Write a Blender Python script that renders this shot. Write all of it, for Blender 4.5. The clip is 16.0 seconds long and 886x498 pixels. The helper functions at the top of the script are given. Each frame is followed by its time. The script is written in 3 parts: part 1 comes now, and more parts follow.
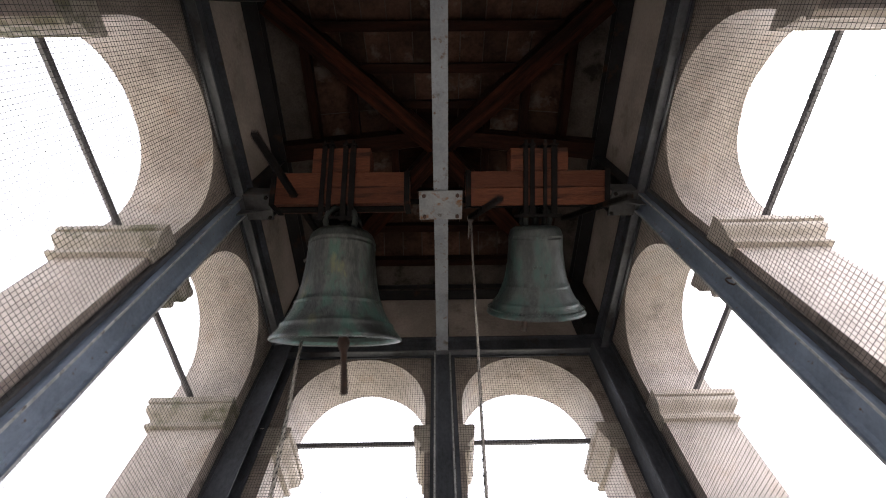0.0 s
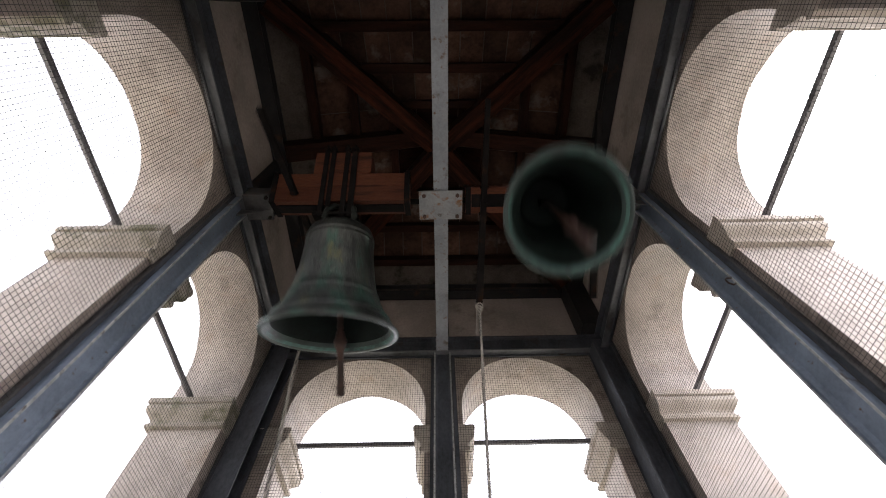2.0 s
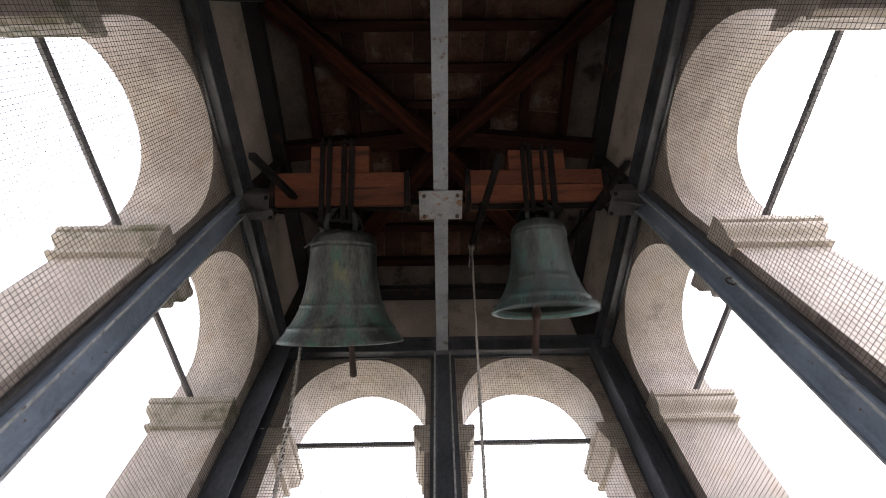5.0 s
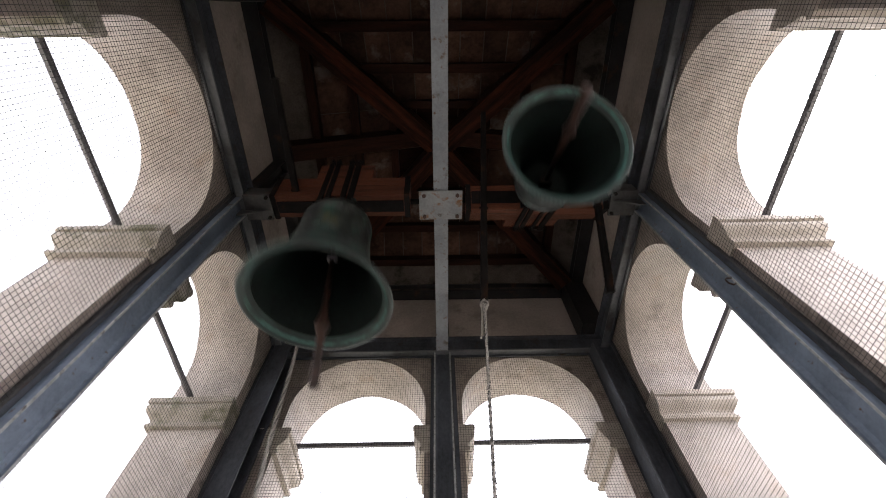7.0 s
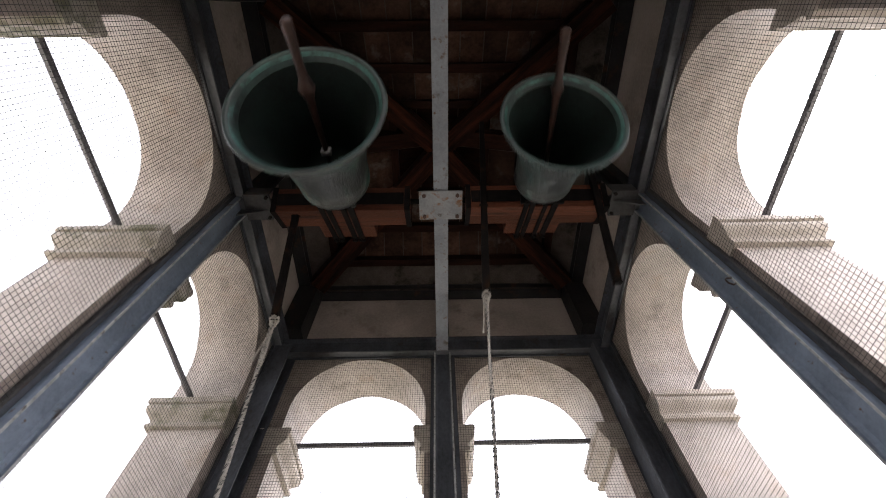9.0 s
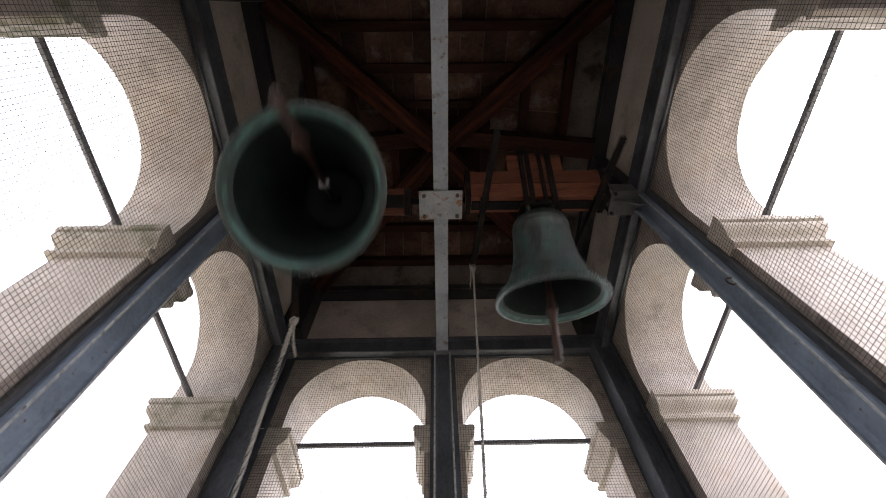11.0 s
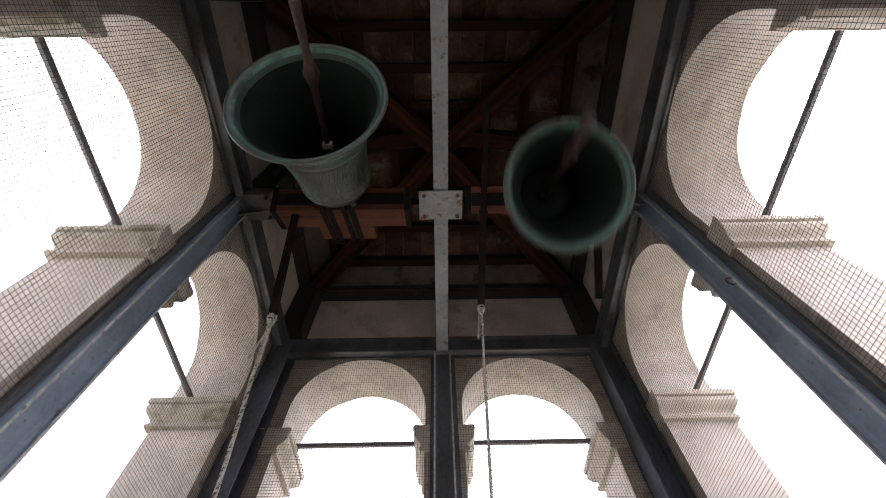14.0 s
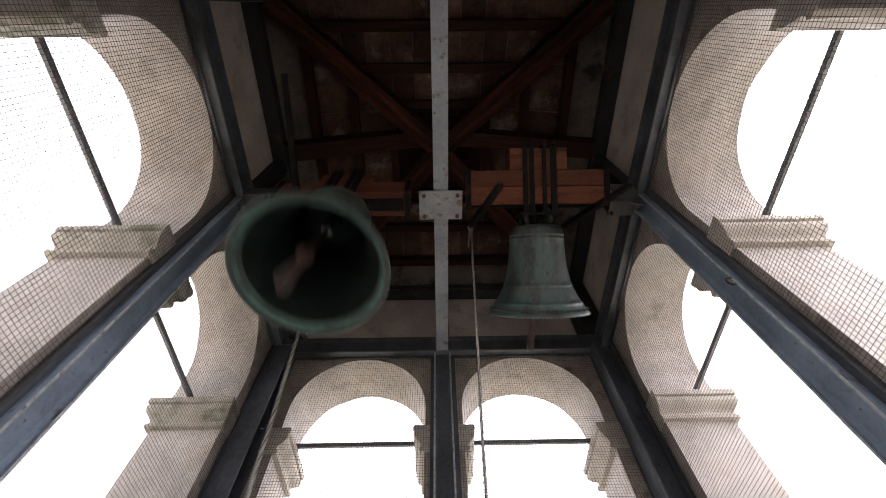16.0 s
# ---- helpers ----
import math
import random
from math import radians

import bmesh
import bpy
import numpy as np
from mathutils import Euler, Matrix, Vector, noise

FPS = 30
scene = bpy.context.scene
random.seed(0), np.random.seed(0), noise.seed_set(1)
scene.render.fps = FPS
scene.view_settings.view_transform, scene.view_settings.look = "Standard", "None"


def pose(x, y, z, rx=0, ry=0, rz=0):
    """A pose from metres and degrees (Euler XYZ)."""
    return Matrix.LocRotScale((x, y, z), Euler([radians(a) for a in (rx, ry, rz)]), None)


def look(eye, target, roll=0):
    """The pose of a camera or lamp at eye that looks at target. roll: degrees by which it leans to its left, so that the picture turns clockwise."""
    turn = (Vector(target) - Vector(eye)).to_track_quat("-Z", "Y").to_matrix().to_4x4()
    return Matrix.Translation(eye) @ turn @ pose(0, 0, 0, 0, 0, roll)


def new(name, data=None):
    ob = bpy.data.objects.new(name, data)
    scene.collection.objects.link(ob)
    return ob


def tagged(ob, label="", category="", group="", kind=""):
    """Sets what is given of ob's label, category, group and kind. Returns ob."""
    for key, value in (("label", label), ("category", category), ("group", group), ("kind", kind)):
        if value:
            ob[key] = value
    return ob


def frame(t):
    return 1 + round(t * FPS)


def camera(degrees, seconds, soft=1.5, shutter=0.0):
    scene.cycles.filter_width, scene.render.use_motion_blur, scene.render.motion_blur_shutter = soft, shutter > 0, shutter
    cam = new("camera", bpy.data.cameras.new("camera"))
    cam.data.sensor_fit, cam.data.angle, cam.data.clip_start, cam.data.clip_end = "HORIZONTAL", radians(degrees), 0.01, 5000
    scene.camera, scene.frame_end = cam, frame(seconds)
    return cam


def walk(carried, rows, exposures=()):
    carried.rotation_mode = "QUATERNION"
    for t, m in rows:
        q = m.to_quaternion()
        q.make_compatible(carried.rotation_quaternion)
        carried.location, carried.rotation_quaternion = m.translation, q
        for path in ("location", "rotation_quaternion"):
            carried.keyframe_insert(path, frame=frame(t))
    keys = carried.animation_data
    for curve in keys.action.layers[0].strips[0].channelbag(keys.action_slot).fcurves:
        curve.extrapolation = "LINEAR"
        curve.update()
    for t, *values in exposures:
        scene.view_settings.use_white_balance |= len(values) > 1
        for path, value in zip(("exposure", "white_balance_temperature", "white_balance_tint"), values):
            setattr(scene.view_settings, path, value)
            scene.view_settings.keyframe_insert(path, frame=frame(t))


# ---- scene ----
# ---- camera ----
cam = camera(92.27, 16.0, soft=0.98, shutter=0.5)
EYE = Vector((0.0, 0.0, 1.3))
AIM = EYE + Vector((0.01039, 0.48953, 0.87192))
SHOT = look(EYE, AIM, -1.802)
walk(cam, [(0.0, SHOT), (16.0, SHOT)], exposures=[(0.0, 3.35, 6380, 16), (16.0, 3.35, 6380, 16)])

# ---- world, sun, exposure ----
world = bpy.data.worlds.new("overcast_sky")
scene.world = world
world.use_nodes = True
wn, wl = world.node_tree.nodes, world.node_tree.links
sky = wn.new("ShaderNodeTexSky")
sky.sky_type = "NISHITA"
sky.sun_disc = False
sky.sun_elevation = radians(58)
sky.sun_rotation = radians(100)
sky.dust_density = 4.0
grey = wn.new("ShaderNodeHueSaturation")
grey.inputs["Saturation"].default_value = 0.15
wl.new(sky.outputs["Color"], grey.inputs["Color"])
wl.new(grey.outputs["Color"], wn["Background"].inputs["Color"])
wn["Background"].inputs["Strength"].default_value = 0.15
sun = new("sun", bpy.data.lights.new("sun", "SUN"))
sun.data.energy, sun.data.angle, sun.data.color = 0.35, radians(20), (1.0, 0.95, 0.88)
sun.matrix_world = look((10, -1.8, 17.0), (0, 0, 0))

# ---- plan ----
CX, CY = 0.024, 1.186          # centre of the belfry
HALF = 1.45                    # inner face of the walls from the centre
OUT = 1.91                     # outer face
SPRING, RAD, AC = 3.533, 0.519, 0.658   # arch springing, radius, centre from the middle of a wall
RING_Z0, RING_Z1, RING_P = 4.055, 4.24, 1.362
UP_Z0, UP_Z1, UP_P = 4.905, 5.03, 1.33
POST_P = 1.372                 # front of the middle posts
APEX, PITCH = 5.58, 0.41       # underside of the roof tiles: z = APEX - PITCH * p
SILL = 1.05


# ---- materials ----
def material(name, dark, light, scale=4.0, rough=0.8, metal=0.0, bump=0.3, fine=60.0, stretch=(1, 1, 1),
             patch=None, patch_scale=3.0, patch_at=0.55, patch_soft=0.1, vary=0.0, patch2=None, patch2_scale=8.0, patch2_at=0.6,
             span=(0.36, 0.64), spread=0.12, spec=0.5, grain=0.4):
    """Two scales of noise between two colours, patches of a third and a fourth colour, fine relief."""
    m = bpy.data.materials.new(name)
    m.use_nodes = True
    n, l = m.node_tree.nodes, m.node_tree.links
    b = n["Principled BSDF"]
    tc = n.new("ShaderNodeTexCoord")
    mp = n.new("ShaderNodeMapping")
    mp.inputs["Scale"].default_value = stretch
    l.new(tc.outputs["Object"], mp.inputs["Vector"])

    def noise_tex(s, detail, rough_=0.6):
        t = n.new("ShaderNodeTexNoise")
        t.inputs["Scale"].default_value, t.inputs["Detail"].default_value = s, detail
        t.inputs["Roughness"].default_value = rough_
        l.new(mp.outputs[0], t.inputs["Vector"])
        return t

    big, small = noise_tex(scale, 5.0), noise_tex(fine, 4.0, 0.7)
    mixf = n.new("ShaderNodeMix")
    mixf.inputs[0].default_value = grain
    l.new(big.outputs["Fac"], mixf.inputs[2])
    l.new(small.outputs["Fac"], mixf.inputs[3])
    ramp = n.new("ShaderNodeValToRGB")
    ramp.color_ramp.elements[0].position, ramp.color_ramp.elements[1].position = span
    ramp.color_ramp.elements[0].color, ramp.color_ramp.elements[1].color = (*dark, 1), (*light, 1)
    l.new(mixf.outputs[0], ramp.inputs[0])
    col = ramp.outputs[0]
    for pc, ps, pa in ((patch, patch_scale, patch_at), (patch2, patch2_scale, patch2_at)):
        if pc is None:
            continue
        pn = noise_tex(ps, 6.0, 0.65)
        pr = n.new("ShaderNodeMapRange")
        pr.inputs[1].default_value, pr.inputs[2].default_value = pa, pa + patch_soft
        l.new(pn.outputs["Fac"], pr.inputs[0])
        mx = n.new("ShaderNodeMix")
        mx.data_type = "RGBA"
        l.new(pr.outputs[0], mx.inputs[0])
        l.new(col, mx.inputs[6])
        mx.inputs[7].default_value = (*pc, 1)
        col = mx.outputs[2]
    if vary:
        oi = n.new("ShaderNodeObjectInfo")
        vr = n.new("ShaderNodeMapRange")
        vr.inputs[3].default_value, vr.inputs[4].default_value = 1 - vary, 1 + vary
        l.new(oi.outputs["Random"], vr.inputs[0])
        hs = n.new("ShaderNodeHueSaturation")
        l.new(vr.outputs[0], hs.inputs["Value"])
        l.new(col, hs.inputs["Color"])
        col = hs.outputs[0]
    l.new(col, b.inputs["Base Color"])
    rr = n.new("ShaderNodeMapRange")
    rr.inputs[3].default_value, rr.inputs[4].default_value = max(rough - spread, 0.05), min(rough + spread, 1)
    l.new(small.outputs["Fac"], rr.inputs[0])
    l.new(rr.outputs[0], b.inputs["Roughness"])
    b.inputs["Metallic"].default_value = metal
    b.inputs["Specular IOR Level"].default_value = spec
    bp = n.new("ShaderNodeBump")
    bp.inputs["Strength"].default_value, bp.inputs["Distance"].default_value = bump, 0.01
    l.new(mixf.outputs[0], bp.inputs["Height"])
    l.new(bp.outputs[0], b.inputs["Normal"])
    return m


PLASTER = material("weathered_lime_plaster", (0.195, 0.171, 0.156), (0.355, 0.315, 0.29), 2.2, 0.92, bump=0.8, fine=38, span=(0.38, 0.6),
                   patch=(0.26, 0.204, 0.168), patch_scale=4.5, patch_at=0.56, patch_soft=0.2, patch2=(0.12, 0.102, 0.09), patch2_scale=3.2, patch2_at=0.59)
STONE = material("weathered_impost_stone", (0.2, 0.173, 0.15), (0.32, 0.285, 0.25), 6, 0.9, bump=0.6, fine=90,
                 patch=(0.17, 0.15, 0.12), patch_scale=4, patch_at=0.6)
MOSSY_STONE = material("mossy_impost_stone", (0.17, 0.15, 0.128), (0.29, 0.262, 0.228), 6, 0.9, bump=0.7, fine=90,
                       patch=(0.1, 0.096, 0.062), patch_scale=5, patch_at=0.5)
# Frame steel for the upper level: shade put into the black, rust streaks its own.
SHADED_UPPER_STEEL = material("shaded_black_rust_streaked_steel", (0.0045, 0.0042, 0.0042), (0.0145, 0.014, 0.0145), 5, 0.6, 0.1, 0.5, 50, (1, 1, 0.5),
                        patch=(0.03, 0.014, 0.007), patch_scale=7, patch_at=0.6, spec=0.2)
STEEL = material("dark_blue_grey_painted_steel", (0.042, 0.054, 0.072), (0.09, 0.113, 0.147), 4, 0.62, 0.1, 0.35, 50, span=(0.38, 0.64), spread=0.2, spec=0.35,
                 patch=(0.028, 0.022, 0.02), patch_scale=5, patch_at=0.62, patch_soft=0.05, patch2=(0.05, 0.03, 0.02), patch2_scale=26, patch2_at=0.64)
WORN_EDGE = material("chipped_pale_edge_of_steel", (0.08, 0.085, 0.09), (0.2, 0.2, 0.195), 30, 0.7, 0.1, 0.3, 90, patch=(0.035, 0.03, 0.03), patch_scale=34, patch_at=0.56, patch_soft=0.1)
# Ring paint as lit from below: paler than the web, grime and rust on top.
FLANGE = material("lit_grimy_grey_blue_flange", (0.026, 0.0275, 0.031), (0.078, 0.082, 0.089), 4, 0.55, 0.1, 0.35, 50, spread=0.2, spec=0.4,
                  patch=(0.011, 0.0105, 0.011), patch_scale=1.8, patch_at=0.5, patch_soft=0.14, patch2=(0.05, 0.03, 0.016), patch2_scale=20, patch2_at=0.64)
# Darker copy of STEEL: shade painted in, with some grime, rust and pale specks.
DARK_STEEL = material("shaded_grimy_blue_black_steel", (0.014, 0.015, 0.0175), (0.042, 0.0465, 0.057), 4, 0.72, 0.05, 0.4, 50, (1, 1, 0.6), span=(0.38, 0.64), spec=0.2,
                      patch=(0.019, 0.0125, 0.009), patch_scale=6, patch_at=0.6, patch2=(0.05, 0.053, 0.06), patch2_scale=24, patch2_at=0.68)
PALE_STEEL = material("pale_grey_painted_steel", (0.07, 0.077, 0.088), (0.128, 0.137, 0.154), 5, 0.6, 0.1, 0.35, 60, spec=0.35,
                      patch=(0.055, 0.03, 0.017), patch_scale=24, patch_at=0.585, patch_soft=0.1, patch2=(0.045, 0.036, 0.03), patch2_scale=7, patch2_at=0.6)
RUSTY_PLATE = material("rust_stained_pale_steel", (0.08, 0.085, 0.092), (0.14, 0.145, 0.155), 5, 0.65, 0.1, 0.4, 60, spec=0.35,
                       patch=(0.085, 0.038, 0.013), patch_scale=12, patch_at=0.55, patch_soft=0.1, patch2=(0.03, 0.015, 0.009), patch2_scale=18, patch2_at=0.6)
BROWN_RENDER = material("brown_rough_masonry_render", (0.13, 0.107, 0.094), (0.235, 0.196, 0.172), 3, 0.95, bump=0.9, fine=45, span=(0.4, 0.6),
                        patch=(0.07, 0.055, 0.046), patch_scale=4, patch_at=0.57)
BAND_PLASTER = material("smooth_buff_plaster_band", (0.17, 0.142, 0.126), (0.26, 0.221, 0.198), 2, 0.92, bump=0.5, fine=40, span=(0.4, 0.6),
                        patch=(0.145, 0.116, 0.1), patch_scale=3, patch_at=0.58)
IRON = material("dark_forged_iron", (0.0022, 0.002, 0.002), (0.007, 0.006, 0.006), 9, 0.75, 0.0, 0.5, 60, patch=(0.014, 0.007, 0.0042), patch_scale=9, patch_at=0.58, spec=0.03)
SOOTY_STEEL = material("rust_brown_unpainted_steel", (0.014, 0.0135, 0.0135), (0.042, 0.042, 0.0435), 5, 0.6, 0.1, 0.4, 50, patch=(0.03, 0.016, 0.01), patch_scale=6, patch_at=0.58, spec=0.25)
RUST = material("rusty_clapper_iron", (0.0085, 0.0036, 0.0026), (0.03, 0.0125, 0.0085), 12, 0.6, 0.2, 0.4, 60, span=(0.4, 0.6), spec=0.3)
ROD = material("grey_tie_iron", (0.075, 0.072, 0.078), (0.13, 0.127, 0.135), 8, 0.6, 0.2, 0.25, 80)
WIRE = material("galvanised_wire", (0.013, 0.0125, 0.012), (0.028, 0.027, 0.026), 10, 0.6, 0.2, 0.1, 90, spec=0.3)
WOOD = material("red_brown_oak", (0.024, 0.0078, 0.0044), (0.082, 0.027, 0.0142), 2.6, 0.8, 0, 1.0, 30, (0.7, 8, 8), vary=0.25, span=(0.34, 0.68), spec=0.12, grain=0.55,
                patch=(0.012, 0.0055, 0.0039), patch_scale=2.6, patch_at=0.5, patch_soft=0.16, patch2=(0.125, 0.052, 0.031), patch2_scale=7, patch2_at=0.64)
BEAM = material("dark_brown_rafter_wood", (0.0045, 0.0021, 0.0016), (0.019, 0.007, 0.0042), 4, 0.8, 0, 0.6, 30, (0.6, 5, 5), vary=0.2, spec=0.06)
HIP = material("dark_red_brown_hip_wood", (0.0022, 0.0011, 0.0009), (0.042, 0.0122, 0.0054), 2.5, 0.85, 0, 0.8, 22, (0.5, 6, 6), vary=0.2, spec=0.08,
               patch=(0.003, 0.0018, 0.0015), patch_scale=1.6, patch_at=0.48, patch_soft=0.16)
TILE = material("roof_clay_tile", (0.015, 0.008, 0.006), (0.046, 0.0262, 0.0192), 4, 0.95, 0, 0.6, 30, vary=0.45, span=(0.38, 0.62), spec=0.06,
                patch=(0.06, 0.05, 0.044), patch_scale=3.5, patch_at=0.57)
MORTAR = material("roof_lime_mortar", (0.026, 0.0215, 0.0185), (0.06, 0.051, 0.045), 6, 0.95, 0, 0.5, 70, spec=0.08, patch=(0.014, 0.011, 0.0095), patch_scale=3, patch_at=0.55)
BRONZE = material("green_patinated_bronze", (0.004, 0.0048, 0.0045), (0.038, 0.042, 0.038), 2.4, 0.48, 0.35, 1.0, 15, (3.5, 3.5, 1.2), span=(0.44, 0.6), spread=0.3, grain=0.46, patch_soft=0.1,
                  patch=(0.012, 0.038, 0.029), patch_scale=2.2, patch_at=0.5, patch2=(0.062, 0.059, 0.024), patch2_scale=2.6, patch2_at=0.6)
BRONZE_PALE = material("grey_green_patinated_bronze", (0.0075, 0.0098, 0.0102), (0.042, 0.0505, 0.05), 2.4, 0.48, 0.35, 1.0, 15, (3.5, 3.5, 1.2), span=(0.43, 0.6), spread=0.3, grain=0.46, patch_soft=0.1,
                       patch=(0.018, 0.043, 0.04), patch_scale=2.2, patch_at=0.5, patch2=(0.085, 0.1, 0.09), patch2_scale=6, patch2_at=0.63)
DARK_BRONZE = material("dark_grey_green_bronze", (0.0035, 0.0042, 0.004), (0.014, 0.0165, 0.0155), 8, 0.65, 0.3, 0.4, 40, spec=0.2)
# Deep inside of the bells: near-black green, far darker than lip and outer bronze.
BELL_INSIDE = material("near_black_green_bell_inside", (0.0013, 0.0019, 0.0018), (0.0042, 0.009, 0.008), 5, 0.7, 0.2, 0.3, 40, spec=0.12)
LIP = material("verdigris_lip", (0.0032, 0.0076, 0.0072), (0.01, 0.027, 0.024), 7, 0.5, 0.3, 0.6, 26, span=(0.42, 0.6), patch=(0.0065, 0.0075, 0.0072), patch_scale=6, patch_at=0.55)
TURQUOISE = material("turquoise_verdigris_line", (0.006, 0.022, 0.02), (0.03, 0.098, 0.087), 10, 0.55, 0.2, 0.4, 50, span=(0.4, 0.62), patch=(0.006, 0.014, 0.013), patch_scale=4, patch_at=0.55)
ROPE = material("pale_braided_rope", (0.13, 0.12, 0.11), (0.26, 0.24, 0.22), 40, 0.95, 0, 0.4, 160)
FLECK = material("dark_rope_fleck", (0.014, 0.0135, 0.013), (0.032, 0.031, 0.03), 60, 0.9)
CONCRETE = material("pale_bounce_floor", (0.46, 0.435, 0.405), (0.6, 0.57, 0.535), 3, 0.9, 0, 0.4, 50)
LAND = material("pale_bounce_ground", (0.2, 0.2, 0.15), (0.32, 0.29, 0.24), 0.01, 0.95, 0, 0.0, 0.2)


# ---- mesh helpers ----
def part(name, bm, mat, parent=None, label="", smooth=False):
    bmesh.ops.recalc_face_normals(bm, faces=bm.faces)
    me = bpy.data.meshes.new(name)
    bm.to_mesh(me)
    bm.free()
    for mm in (mat if isinstance(mat, (list, tuple)) else [mat]):
        me.materials.append(mm)
    if smooth:
        for p in me.polygons:
            p.use_smooth = True
    ob = new(name, me)
    if parent is not None:
        ob.parent = parent
    if label:
        tagged(ob, label)
    return ob


def add_box(bm, x0, x1, y0, y1, z0, z1, bevel=0.0, m=None, index=0):
    g = bmesh.ops.create_cube(bm, size=1.0)
    vs = g["verts"]
    for v in vs:
        v.co = Vector(((x0 + x1) / 2 + v.co.x * (x1 - x0), (y0 + y1) / 2 + v.co.y * (y1 - y0), (z0 + z1) / 2 + v.co.z * (z1 - z0)))
    if m is not None:
        for v in vs:
            v.co = m @ v.co
    faces = {fc for v in vs for fc in v.link_faces}
    for fc in faces:
        fc.material_index = index
    if bevel:
        edges = {e for v in vs for e in v.link_edges}
        bmesh.ops.bevel(bm, geom=list(edges), offset=bevel, segments=2, affect="EDGES", profile=0.7)


def box(*a, **k):
    bm = bmesh.new()
    add_box(bm, *a, **k)
    return bm


def add_tube(bm, points, radius, sides=8, caps=True):
    """A tube along points; radius: one number or one a point."""
    rings, pts = [], [Vector(p) for p in points]
    up = Vector((0.31, 0.87, 0.21)).normalized()
    for i, p in enumerate(pts):
        d = (pts[min(i + 1, len(pts) - 1)] - pts[max(i - 1, 0)]).normalized()
        a = d.cross(up).normalized()
        b = d.cross(a)
        r = radius[i] if isinstance(radius, (list, tuple)) else radius
        rings.append([bm.verts.new(p + r * (math.cos(2 * math.pi * k / sides) * a + math.sin(2 * math.pi * k / sides) * b)) for k in range(sides)])
    for r0, r1 in zip(rings, rings[1:]):
        for k in range(sides):
            bm.faces.new((r0[k], r0[(k + 1) % sides], r1[(k + 1) % sides], r1[k]))
    if caps:
        bm.faces.new(rings[0])
        bm.faces.new(rings[-1])


def lathe(bm, rows, steps=64, index=0):
    """rows: (radius, z)."""
    rings = [[bm.verts.new((r * math.cos(2 * math.pi * k / steps), r * math.sin(2 * math.pi * k / steps), z)) for k in range(steps)] for r, z in rows]
    for r0, r1 in zip(rings, rings[1:]):
        for k in range(steps):
            bm.faces.new((r0[k], r0[(k + 1) % steps], r1[(k + 1) % steps], r1[k])).material_index = index
    return rings


def side(k):
    """Wall space: u along the wall, w outwards from the centre, z up. k: 0 north, 1 west, 2 south, 3 east."""
    return Matrix.Translation((CX, CY, 0)) @ Matrix.Rotation(k * math.pi / 2, 4, "Z")


SIDES = ("north", "west", "south", "east")

# ---- ground, tower shaft, floor ----
# Unseen ground, made pale to throw light up into the belfry.
bm = bmesh.new()
bmesh.ops.create_circle(bm, cap_ends=True, radius=4000, segments=64)
for v in bm.verts:
    v.co.z = -16.0
tagged(part("ground", bm, LAND), "unseen ground far below the tower, pale to bounce light", "ground", kind="structure")

bm = bmesh.new()
for k in range(4):
    e = OUT if k % 2 == 0 else HALF
    add_box(bm, -e, e, HALF, OUT, -16.0, -0.12, m=side(k))
tagged(part("tower_shaft", bm, PLASTER), "plain rendered shaft of the bell tower", "wall", kind="structure")

HOLES = ((-0.72, 2.2), (0.097, 2.098))
# Floor out of view; its pale colour is chosen to brighten undersides by bounce.
bm = bmesh.new()
xs = sorted({CX - OUT, CX + OUT, *(h[0] + s for h in HOLES for s in (-0.22, 0.22))})
ys = sorted({CY - OUT, CY + OUT, *(h[1] + s for h in HOLES for s in (-0.22, 0.22))})
for xa, xb in zip(xs, xs[1:]):
    for ya, yb in zip(ys, ys[1:]):
        mx, my = (xa + xb) / 2, (ya + yb) / 2
        if not any(abs(mx - h[0]) < 0.22 and abs(my - h[1]) < 0.22 for h in HOLES):
            add_box(bm, xa, xb, ya, yb, -0.12, 0.0)
bmesh.ops.remove_doubles(bm, verts=bm.verts, dist=1e-5)
tagged(part("floor", bm, CONCRETE), "plain unseen belfry floor with rope holes, pale to bounce light", "floor", kind="structure")


# ---- walls with two arches each ----
def arches(k):
    """(centre, radius) of the two arches; the northern arches of the side walls are a touch wider."""
    if k == 3:
        return [(-AC + 0.007, RAD + 0.01), (AC + 0.007, RAD - 0.003)]
    return [(-AC, RAD), (AC, RAD)]


